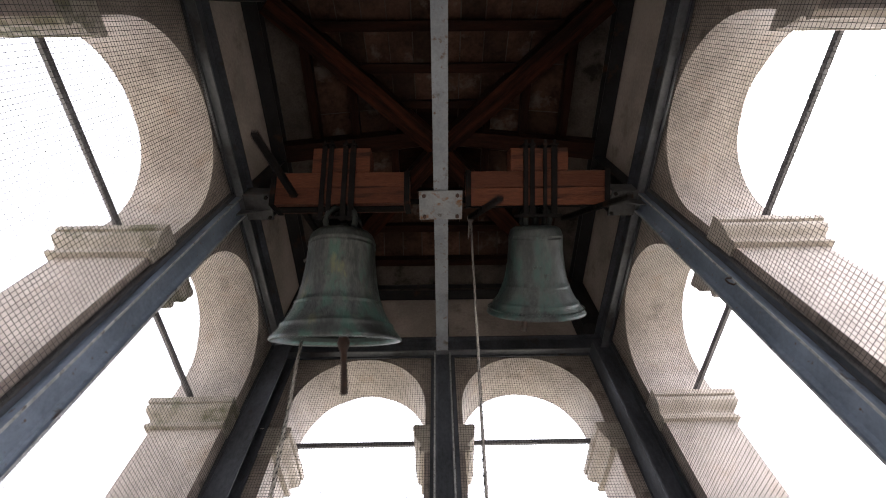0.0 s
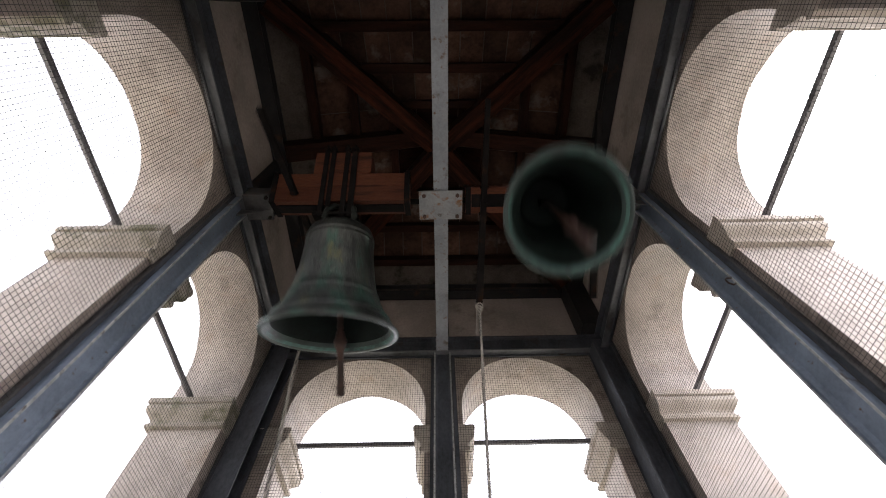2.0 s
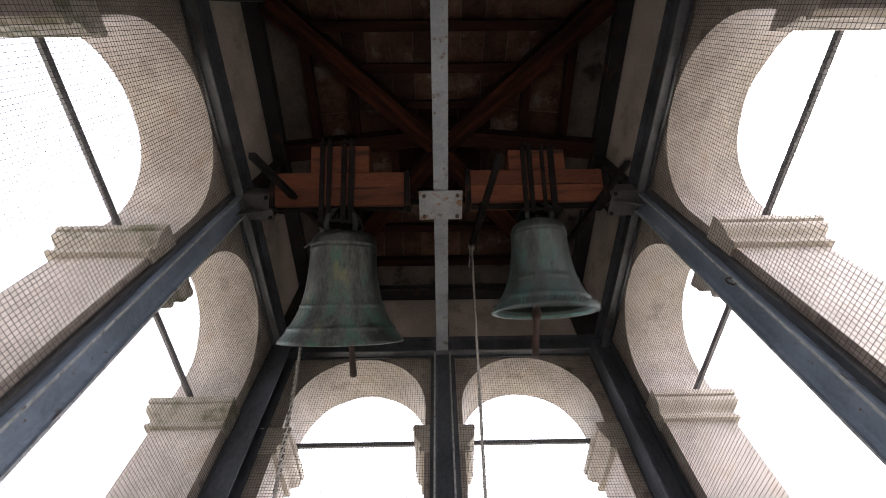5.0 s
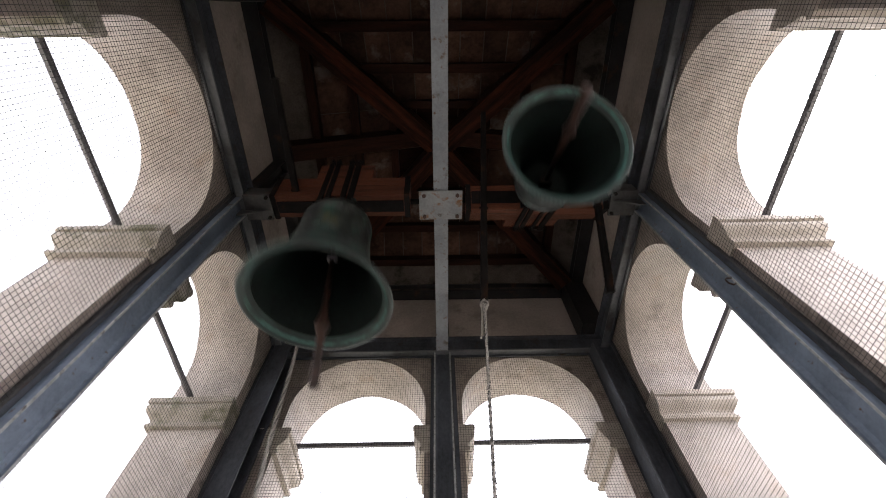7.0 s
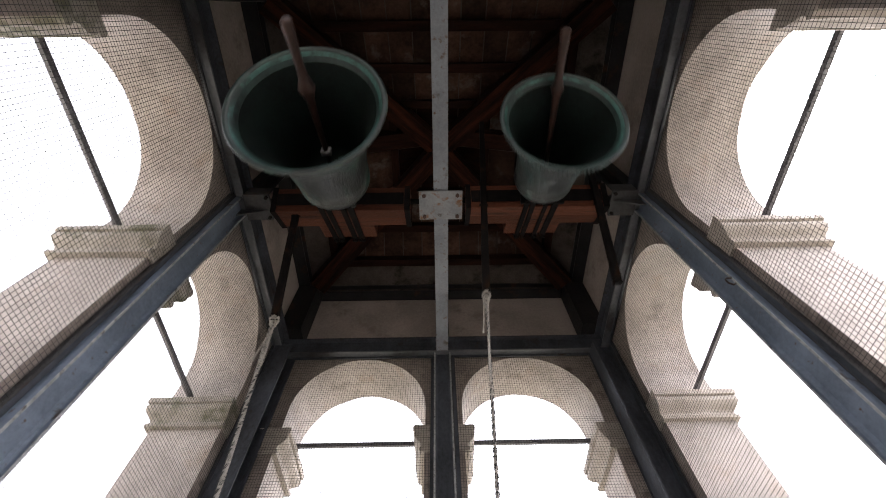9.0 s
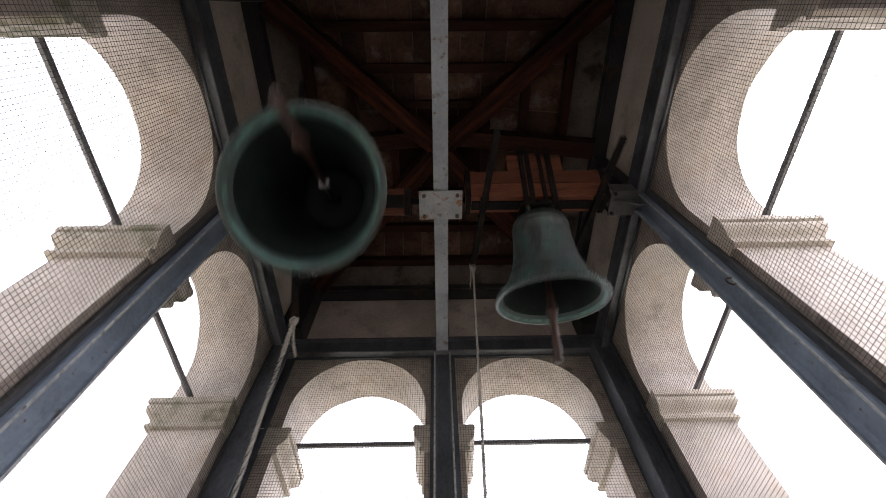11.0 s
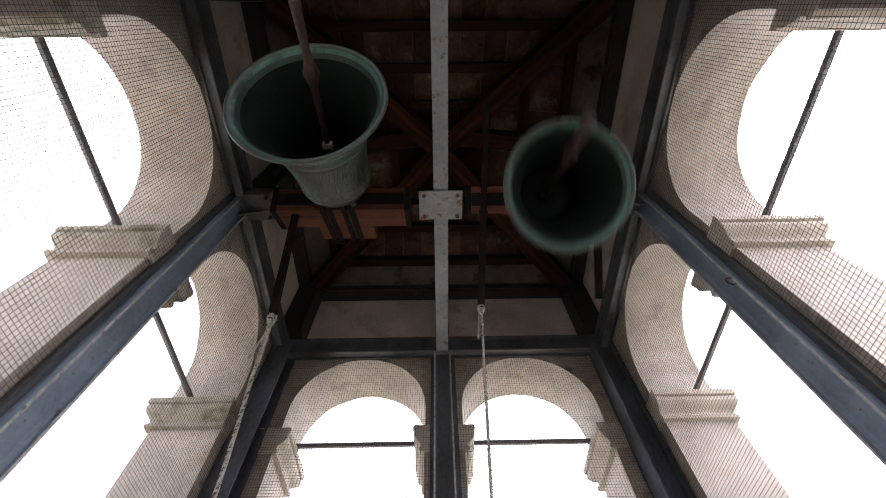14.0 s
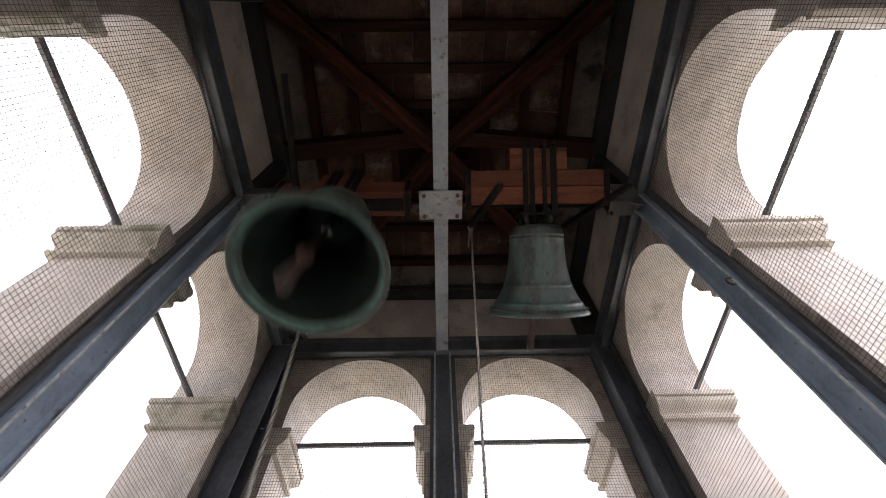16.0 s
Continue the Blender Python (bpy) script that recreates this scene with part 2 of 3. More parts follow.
def arched_wall(k):
    end = OUT if k % 2 == 0 else HALF
    top = APEX - PITCH * HALF - 0.0
    bm = bmesh.new()
    n = 28

    def face(pts, w):
        bm.faces.new([bm.verts.new((u, w, z)) for u, z in pts])

    for w in (HALF, OUT):
        face([(-end, 0), (end, 0), (end, SILL), (-end, SILL)], w)
        (c0, r0), (c1, r1) = arches(k)
        for u0, u1 in ((-end, c0 - r0), (c0 + r0, c1 - r1), (c1 + r1, end)):
            face([(u0, SILL), (u1, SILL), (u1, SPRING), (u0, SPRING)], w)
            face([(u0, SPRING), (u1, SPRING), (u1, top), (u0, top)], w)
        for c, rr in arches(k):
            for i in range(n):
                a, b = math.pi * i / n, math.pi * (i + 1) / n
                pa, pb = (c - rr * math.cos(a), SPRING + RAD * math.sin(a)), (c - rr * math.cos(b), SPRING + RAD * math.sin(b))
                face([pa, pb, (pb[0], top), (pa[0], top)], w)

    def strip(pts, steps=8):
        for (u0, z0), (u1, z1) in zip(pts, pts[1:]):
            for s in range(steps):
                w0, w1 = HALF + (OUT - HALF) * s / steps, HALF + (OUT - HALF) * (s + 1) / steps
                bm.faces.new([bm.verts.new(p) for p in ((u0, w0, z0), (u1, w0, z1), (u1, w1, z1), (u0, w1, z0))])

    for c, rr in arches(k):
        arc = [(c - rr * math.cos(math.pi * i / n), SPRING + RAD * math.sin(math.pi * i / n)) for i in range(n + 1)]
        strip([(c - rr, SILL), *arc, (c + rr, SILL), (c - rr, SILL)])
    for u0, z0, u1, z1 in ((-end, 0, -end, top), (end, 0, end, top), (-end, top, end, top)):
        strip([(u0, z0), (u1, z1)], 1)
    bmesh.ops.remove_doubles(bm, verts=bm.verts, dist=1e-4)
    for v in bm.verts:            # slightly uneven hand-laid surface
        if abs(v.co.z - SILL) > 0.01 and HALF + 0.01 < v.co.y and v.co.z < 4.6:
            d = noise.noise_vector(Vector((v.co.x * 5 + k * 7, v.co.y * 7, v.co.z * 5))) * 0.007
            v.co += d
    bmesh.ops.bisect_plane(bm, geom=[*bm.verts, *bm.edges, *bm.faces], plane_co=(0, 0, 4.12), plane_no=(0, 0, 1))
    # Inner faces: darker brown up to the ring beam, paler buff above.
    for fc in bm.faces:
        if all(abs(v.co.y - HALF) < 0.004 for v in fc.verts):
            fc.material_index = 2 if fc.calc_center_median().z > 4.12 else 1
    ob = part(f"wall_{SIDES[k]}", bm, [PLASTER, BROWN_RENDER, BAND_PLASTER])
    ob.matrix_world = side(k)
    return tagged(ob, "thick weathered plaster wall with two round arches", "wall", kind="structure")


IMPOST = ((3.085, 0.0), (3.088, 0.032), (3.108, 0.036), (3.122, 0.024), (3.135, 0.022), (3.15, 0.03), (3.175, 0.055),
          (3.2, 0.07), (3.225, 0.072), (3.24, 0.064), (3.245, 0.08), (3.282, 0.082), (3.292, 0.07))


def impost(parent, u0, u1, left, right):
    """A moulded impost round a pier from u0 to u1."""
    bm = bmesh.new()
    loops, cuts = [], 7
    for z, off in IMPOST:
        a, b = u0 - (off if left else -0.002), u1 + (off if right else -0.002)
        c, d = HALF - 0.012 - off * 0.12, OUT + off
        line = [(a + (b - a) * i / cuts, c) for i in range(cuts)] + [(b, c + (d - c) * i / cuts) for i in range(cuts)]
        line += [(b - (b - a) * i / cuts, d) for i in range(cuts)] + [(a, d - (d - c) * i / cuts) for i in range(cuts)]
        ring = []
        for x, y in line:
            dv = noise.noise_vector(Vector((x * 9 + u0 * 5, y * 9, z * 14))) * 0.006
            ring.append(bm.verts.new((x + dv.x, y + dv.y, z + dv.z * 0.6)))
        loops.append(ring)
    m = len(loops[0])
    for r0, r1 in zip(loops, loops[1:]):
        for i in range(m):
            bm.faces.new((r0[i], r0[(i + 1) % m], r1[(i + 1) % m], r1[i]))
    bm.faces.new(loops[0])
    bm.faces.new(loops[-1])
    return part("impost", bm, STONE, parent, "moulded weathered stone impost")


WALLS = [arched_wall(k) for k in range(4)]
for k, wall in enumerate(WALLS):
    (c0, r0), (c1, r1) = arches(k)
    trio = (impost(wall, -HALF, c0 - r0, False, True), impost(wall, c0 + r0, c1 - r1, True, True), impost(wall, c1 + r1, HALF, True, False))
    for im, dz in zip(trio, (0.073, 0.035, 0.073) if k % 2 else (0.073, 0.073, 0.073)):
        im.location.z = dz
        if k == 1:
            im.data.materials[0] = MOSSY_STONE


def tie_rod(k):
    bm = box(-HALF - 0.1, HALF + 0.1, 1.70, 1.722, 3.398, 3.432, bevel=0.004)
    ob = part("tie_rod", bm, ROD)
    ob.matrix_world = side(k) @ Matrix.Translation((0, (0, 0.058, 0, 0.075)[k], 0))
    tagged(ob, "dark iron tie rod spanning both arches", "tie rod", "tie rods of the arches")


for k in range(4):
    tie_rod(k)


# ---- roof: timbers and clay tiles ----
def slope_point(k, u, p, up=0.0):
    return side(k) @ Vector((u, p, APEX - PITCH * p + up))


roof = tagged(new("roof"), "pavilion roof of clay tiles on dark timbers", "roof", kind="structure")
EAVE = 2.1
bm = bmesh.new()
for up in (0.012, 0.13):
    apex = bm.verts.new((CX, CY, APEX + up))
    cs = [bm.verts.new((CX + sx * EAVE, CY + sy * EAVE, APEX - PITCH * EAVE + up)) for sx, sy in ((-1, -1), (1, -1), (1, 1), (-1, 1))]
    for i in range(4):
        bm.faces.new((apex, cs[i], cs[(i + 1) % 4]))
    if up == 0.012:
        low = cs
for i in range(4):
    bm.faces.new((low[i], low[(i + 1) % 4], cs[(i + 1) % 4], cs[i]))
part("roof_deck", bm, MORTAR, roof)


def beam_between(name, a, b, width, height, mat, parent, label="", bevel=0.008):
    """A squared timber from a to b whose upper face lies on the line a-b."""
    a, b = Vector(a), Vector(b)
    d = b - a
    m = Matrix.Translation(a) @ d.to_track_quat("X", "Z").to_matrix().to_4x4()
    ob = part(name, box(0, d.length, -width / 2, width / 2, -height, 0, bevel=bevel), mat, parent, label)
    ob.matrix_world = m
    return ob


def z_at(p):
    return APEX - PITCH * p


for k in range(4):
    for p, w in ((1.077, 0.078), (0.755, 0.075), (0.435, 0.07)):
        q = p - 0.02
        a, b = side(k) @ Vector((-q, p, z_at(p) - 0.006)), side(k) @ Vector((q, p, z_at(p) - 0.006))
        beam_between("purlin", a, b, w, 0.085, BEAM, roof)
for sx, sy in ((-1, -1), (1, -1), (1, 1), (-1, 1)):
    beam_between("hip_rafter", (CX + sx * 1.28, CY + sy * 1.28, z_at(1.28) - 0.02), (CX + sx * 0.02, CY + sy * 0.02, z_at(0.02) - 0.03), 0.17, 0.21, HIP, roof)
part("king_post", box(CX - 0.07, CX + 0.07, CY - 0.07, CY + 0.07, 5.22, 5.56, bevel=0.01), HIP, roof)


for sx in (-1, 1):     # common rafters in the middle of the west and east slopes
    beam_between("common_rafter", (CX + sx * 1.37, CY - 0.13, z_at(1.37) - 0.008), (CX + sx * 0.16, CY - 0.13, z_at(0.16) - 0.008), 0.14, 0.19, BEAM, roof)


def clip_poly(poly, inside):
    out = []
    for (a, b) in zip(poly, poly[1:] + poly[:1]):
        fa, fb = inside(a), inside(b)
        if fa >= 0:
            out.append(a)
        if fa * fb < 0:
            s = fa / (fa - fb)
            out.append((a[0] + (b[0] - a[0]) * s, a[1] + (b[1] - a[1]) * s))
    return out


def roof_tiles(k):
    edges = (0.06, 0.435, 0.755, 1.077, 1.4, 1.72)
    rnd = random.Random(k)
    for p0, p1 in zip(edges, edges[1:]):
        plain = p0 > 1.05 and k != 2
        step = 4.0 if plain else 0.196 if k % 2 == 0 else 0.39
        u = -2.0 if plain else -math.ceil(p1 / step) * step + (0.02 if k == 2 else 0.0)
        while u < p1:
            g = 0.005
            poly = [(u + g, p0 + g), (u + step - g, p0 + g), (u + step - g, p1 - g), (u + g, p1 - g)]
            for fn in (lambda q: q[1] - q[0], lambda q: q[1] + q[0]):
                if poly:
                    poly = clip_poly(poly, fn)
            u += step
            if len(poly) < 3:
                continue
            bm = bmesh.new()
            lift = rnd.uniform(0, 0.006)
            lo = [bm.verts.new(slope_point(k, a, p, lift)) for a, p in poly]
            hi = [bm.verts.new(slope_point(k, a, p, lift + 0.03)) for a, p in poly]
            bm.faces.new(lo)
            bm.faces.new(hi)
            for i in range(len(lo)):
                j = (i + 1) % len(lo)
                bm.faces.new((lo[i], lo[j], hi[j], hi[i]))
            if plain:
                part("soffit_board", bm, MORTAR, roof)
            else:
                # The innermost course at the apex takes near-black BEAM, not tile clay.
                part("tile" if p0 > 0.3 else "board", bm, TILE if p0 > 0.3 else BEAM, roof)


# ---- steel frame ----
def add_h(bm, x0, x1, y0, y1, z0, z1, t=0.012):
    """A rolled H section standing upright; its flanges face along x, with a rounded fillet at the web."""
    add_box(bm, x0, x0 + t, y0, y1, z0, z1, 0.003)
    add_box(bm, x1 - t, x1, y0, y1, z0, z1, 0.003)
    c = (y0 + y1) / 2
    line = [(x0 + t, c - 0.02), (x0 + t + 0.006, c - 0.011), (x0 + t + 0.016, c - 0.005), (x1 - t - 0.016, c - 0.005), (x1 - t - 0.006, c - 0.011), (x1 - t, c - 0.02)]
    line += [(x, 2 * c - y) for x, y in reversed(line)]
    lo, hi = [bm.verts.new((x, y, z0)) for x, y in line], [bm.verts.new((x, y, z1)) for x, y in line]
    for i in range(len(line)):
        j = (i + 1) % len(line)
        bm.faces.new((lo[i], lo[j], hi[j], hi[i]))


frame_steel = tagged(new("steel_bell_frame"), "dark blue-grey painted steel frame inside the belfry", "bell frame")
for k in range(4):
    e = RING_P - 0.004 if k % 2 else HALF - 0.006
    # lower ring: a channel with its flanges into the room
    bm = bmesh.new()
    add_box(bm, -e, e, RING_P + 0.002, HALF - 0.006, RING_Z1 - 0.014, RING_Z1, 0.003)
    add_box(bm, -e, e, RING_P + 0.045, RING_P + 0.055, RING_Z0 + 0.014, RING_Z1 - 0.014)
    # One channel in two tones: shade coloured into the web, light into the lower flange.
    ring = part("ring_beam", bm, DARK_STEEL, frame_steel, "grimy blue-black steel channel, shade in its colour")
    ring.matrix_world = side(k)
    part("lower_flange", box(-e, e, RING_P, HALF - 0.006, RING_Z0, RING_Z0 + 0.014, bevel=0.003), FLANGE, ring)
    e = UP_P - 0.004 if k % 2 else HALF - 0.006
    bm = bmesh.new()
    add_box(bm, -e, e, UP_P, HALF - 0.006, UP_Z0, UP_Z0 + 0.012, 0.003)
    add_box(bm, -e, e, UP_P + 0.07, UP_P + 0.08, UP_Z0 + 0.012, UP_Z1 - 0.012, 0.0)
    add_box(bm, -e, e, UP_P + 0.003, UP_P + 0.11, UP_Z1 - 0.012, UP_Z1, 0.003)
    part("upper_ring_beam", bm, SHADED_UPPER_STEEL, frame_steel).matrix_world = side(k)
    # middle post
    bm = bmesh.new()
    add_h(bm, -0.074, 0.066, POST_P, HALF - 0.006, 0.0, RING_Z0 - 0.002)
    for fc in bm.faces:        # paint worn off the flange edges
        if all(abs(v.co.y - POST_P) < 0.0035 for v in fc.verts):
            fc.material_index = 1
    # Side posts keep STEEL; north and south posts take the copy with painted shade.
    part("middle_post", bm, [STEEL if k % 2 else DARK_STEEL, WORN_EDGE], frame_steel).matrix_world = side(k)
    bm = bmesh.new()
    add_h(bm, -0.06, 0.06, 1.34, 1.44, RING_Z1 + 0.002, UP_Z0 - 0.002)
    part("upper_post", bm, SHADED_UPPER_STEEL, frame_steel).matrix_world = side(k)
    # corner post
    bm = bmesh.new()
    m = side(k) @ Matrix.Translation((-1.355, 1.355, 0))
    add_box(bm, -0.085, 0.085, -0.085, -0.073, 0, RING_Z0 - 0.002, 0.002)
    add_box(bm, -0.085, 0.085, 0.073, 0.085, 0, RING_Z0 - 0.002, 0.002)
    add_box(bm, -0.006, 0.006, -0.073, 0.073, 0, RING_Z0 - 0.002)
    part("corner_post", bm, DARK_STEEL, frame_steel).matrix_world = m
    bm = box(-0.085, 0.11, -0.11, 0.085, RING_Z1 + 0.002, UP_Z0 - 0.002, bevel=0.003)
    part("upper_post", bm, SHADED_UPPER_STEEL, frame_steel).matrix_world = m
    if k % 2:      # bearing brackets of the bells on the side walls
        bm = bmesh.new()
        add_box(bm, -0.095, 0.095, 1.18, RING_P - 0.001, RING_Z0 - 0.022, RING_Z0 - 0.006, 0.003)
        add_box(bm, -0.09, -0.08, 1.19, RING_P, RING_Z0 - 0.006, RING_Z0 + 0.12, 0.002)
        add_box(bm, 0.08, 0.09, 1.19, RING_P, RING_Z0 - 0.006, RING_Z0 + 0.12, 0.002)
        add_box(bm, -0.05, 0.05, 1.18, 1.26, RING_Z0 - 0.005, RING_Z0 + 0.02, 0.004)
        br = part("bearing_bracket", bm, SOOTY_STEEL, frame_steel)
        br.matrix_world = side(k)
        for u in (0.02,):
            bm = bmesh.new()
            pts = ((1.19, RING_Z0 - 0.023), (1.395, RING_Z0 - 0.023), (1.395, RING_Z0 - 0.1), (1.365, RING_Z0 - 0.1))
            fr = [bm.verts.new((u - 0.004, w, z)) for w, z in pts]
            bk = [bm.verts.new((u + 0.004, w, z)) for w, z in pts]
            bm.faces.new(fr)
            bm.faces.new(bk)
            for i in range(4):
                bm.faces.new((fr[i], fr[(i + 1) % 4], bk[(i + 1) % 4], bk[i]))
            part("gusset_plate", bm, SOOTY_STEEL, br)
        for u in (-0.075, 0.075):
            bm = bmesh.new()
            bmesh.ops.create_cone(bm, cap_ends=True, segments=6, radius1=0.013, radius2=0.013, depth=0.016)
            bt = part("bolt", bm, IRON, br)
            bt.matrix_local = Matrix.Translation((u, 1.2, RING_Z0 - 0.03))

HX, HY, HZ = CX + POST_P + 0.004, CY - 0.06, 2.985
bm = bmesh.new()
add_tube(bm, [(HX, HY, HZ), (HX - 0.025, HY, HZ), (HX - 0.04, HY, HZ - 0.015), (HX - 0.04, HY, HZ - 0.04), (HX - 0.025, HY, HZ - 0.055), (HX - 0.01, HY, HZ - 0.045)], 0.005, 8)
part("hook", bm, RUST, frame_steel, "small rusty hook", smooth=True)

# pale beam across the middle with its bolted plate
bm = bmesh.new()
y0, y1 = CY - RING_P + 0.003, CY + RING_P - 0.003
add_box(bm, CX - 0.053, CX + 0.047, y0, y1, RING_Z0, RING_Z0 + 0.012, 0.003)
add_box(bm, CX - 0.053, CX + 0.047, y0, y1, RING_Z0 + 0.1, RING_Z0 + 0.112, 0.003)
add_box(bm, CX - 0.008, CX + 0.002, y0, y1, RING_Z0 + 0.012, RING_Z0 + 0.1)
pale = part("cross_beam", bm, PALE_STEEL, frame_steel, "pale grey painted steel beam with rust stains")
bm = box(CX - 0.155, CX + 0.145, CY - 0.103, CY + 0.11, RING_Z0 - 0.018, RING_Z0 - 0.002, bevel=0.003)
plate = part("bearing_plate", bm, RUSTY_PLATE, pale)
for dx in (-0.12, 0.11):
    for dy in (-0.075, 0.082):
        bm = bmesh.new()
        bmesh.ops.create_cone(bm, cap_ends=True, segments=6, radius1=0.015, radius2=0.013, depth=0.018)
        bmesh.ops.translate(bm, verts=bm.verts, vec=(CX + dx, CY + dy, RING_Z0 - 0.026))
        part("bolt", bm, RUST, plate)
for dx in (-0.115, 0.105):
    part("bearing_block", box(CX + dx - 0.025, CX + dx + 0.025, CY - 0.05, CY + 0.06, RING_Z0, RING_Z0 + 0.07, bevel=0.006), IRON, plate)


# ---- wire mesh panels in front of the arches ----
def mesh_panel(k, s):
    u0, u1 = (0.075, 1.285) if s > 0 else (-1.285, -0.075)
    z0, z1, w = SILL, RING_Z0 - 0.004, 1.418
    ob = tagged(new("wire_mesh_panel"), "dark square wire mesh panel fixed before an arch", "wire mesh", "wire mesh panels")
    ob.matrix_world = side(k)
    for a, b, c, d in ((u0, u0 + 0.022, z0, z1), (u1 - 0.022, u1, z0, z1), (u0 + 0.022, u1 - 0.022, z1 - 0.02, z1), (u0 + 0.022, u1 - 0.022, z0, z0 + 0.02)):
        part("edge_strip", box(a, b, w - 0.008, w - 0.002, c, d), DARK_STEEL, ob)
    bm = bmesh.new()
    a, b = (0.03, 0.1) if s > 0 else (-0.1, -0.03)
    add_box(bm, a, b, 1.412, 1.449, z0, z1)
    part("edge_batten", bm, SOOTY_STEEL, ob)
    rnd = random.Random(k * 2 + s)
    verts, faces = [], []
    r, pitch = 0.00108, 0.019

    def wire(pts):
        base = len(verts)
        for x, y, z, ax in pts:
            for i in range(4):
                c, q = r * math.cos(i * math.pi / 2), r * math.sin(i * math.pi / 2)
                verts.append((x + c, y + q, z) if ax else (x, y + q, z + c))
        for j in range(len(pts) - 1):
            for i in range(4):
                a, b = base + j * 4 + i, base + j * 4 + (i + 1) % 4
                faces.append((a, b, b + 4, a + 4))

    def bow(u, z):
        return w + 0.006 * noise.noise(Vector((u * 2.2, z * 2.2, k * 3 + s)))

    for i in range(1, int((u1 - u0) / pitch)):
        u = u0 + i * pitch + rnd.uniform(-0.0012, 0.0012)
        wire([(u + 0.003 * noise.noise(Vector((u * 3, z0 + j * 0.24, 9.0 + k))), bow(u, z0 + j * 0.24), z0 + (z1 - z0) * j / 12, True) for j in range(13)])
    for i in range(1, int((z1 - z0) / pitch)):
        z = z0 + i * pitch + rnd.uniform(-0.0012, 0.0012)
        wire([(u0 + (u1 - u0) * j / 8, bow(u0 + (u1 - u0) * j / 8, z) + 0.002, z + 0.003 * noise.noise(Vector((j * 0.45, z * 3, 5.0 + k))), False) for j in range(9)])
    me = bpy.data.meshes.new("wire_netting")
    me.from_pydata(verts, [], faces)
    me.materials.append(WIRE)
    net = new("wire_netting", me)
    net.parent = ob
    tagged(net, kind="stuff")


for k in range(4):
    for s in (-1, 1):
        mesh_panel(k, s)


# ---- bells ----
PROFILE = ((0.0, 0.0), (0.0, 0.28), (0.006, 0.39), (0.02, 0.45), (0.044, 0.497), (0.075, 0.522), (0.105, 0.534), (0.112, 0.543), (0.124, 0.545), (0.131, 0.536),
           (0.15, 0.538), (0.155, 0.547), (0.166, 0.547), (0.172, 0.539), (0.28, 0.55), (0.4, 0.57), (0.5, 0.594), (0.6, 0.63), (0.66, 0.66),
           (0.668, 0.676), (0.682, 0.685), (0.696, 0.682), (0.704, 0.689), (0.73, 0.71), (0.765, 0.738), (0.8, 0.77), (0.83, 0.802), (0.85, 0.826),
           (0.858, 0.85), (0.872, 0.866), (0.884, 0.868), (0.892, 0.872), (0.92, 0.905), (0.945, 0.944), (0.97, 0.982), (0.988, 1.0), (1.0, 0.992))
INNER = ((1.0, 0.992), (1.003, 0.96), (0.99, 0.925), (0.965, 0.885), (0.93, 0.845), (0.88, 0.79), (0.8, 0.725), (0.7, 0.655), (0.55, 0.59), (0.4, 0.545), (0.2, 0.51), (0.1, 0.48), (0.06, 0.4), (0.05, 0.2), (0.05, 0.0))


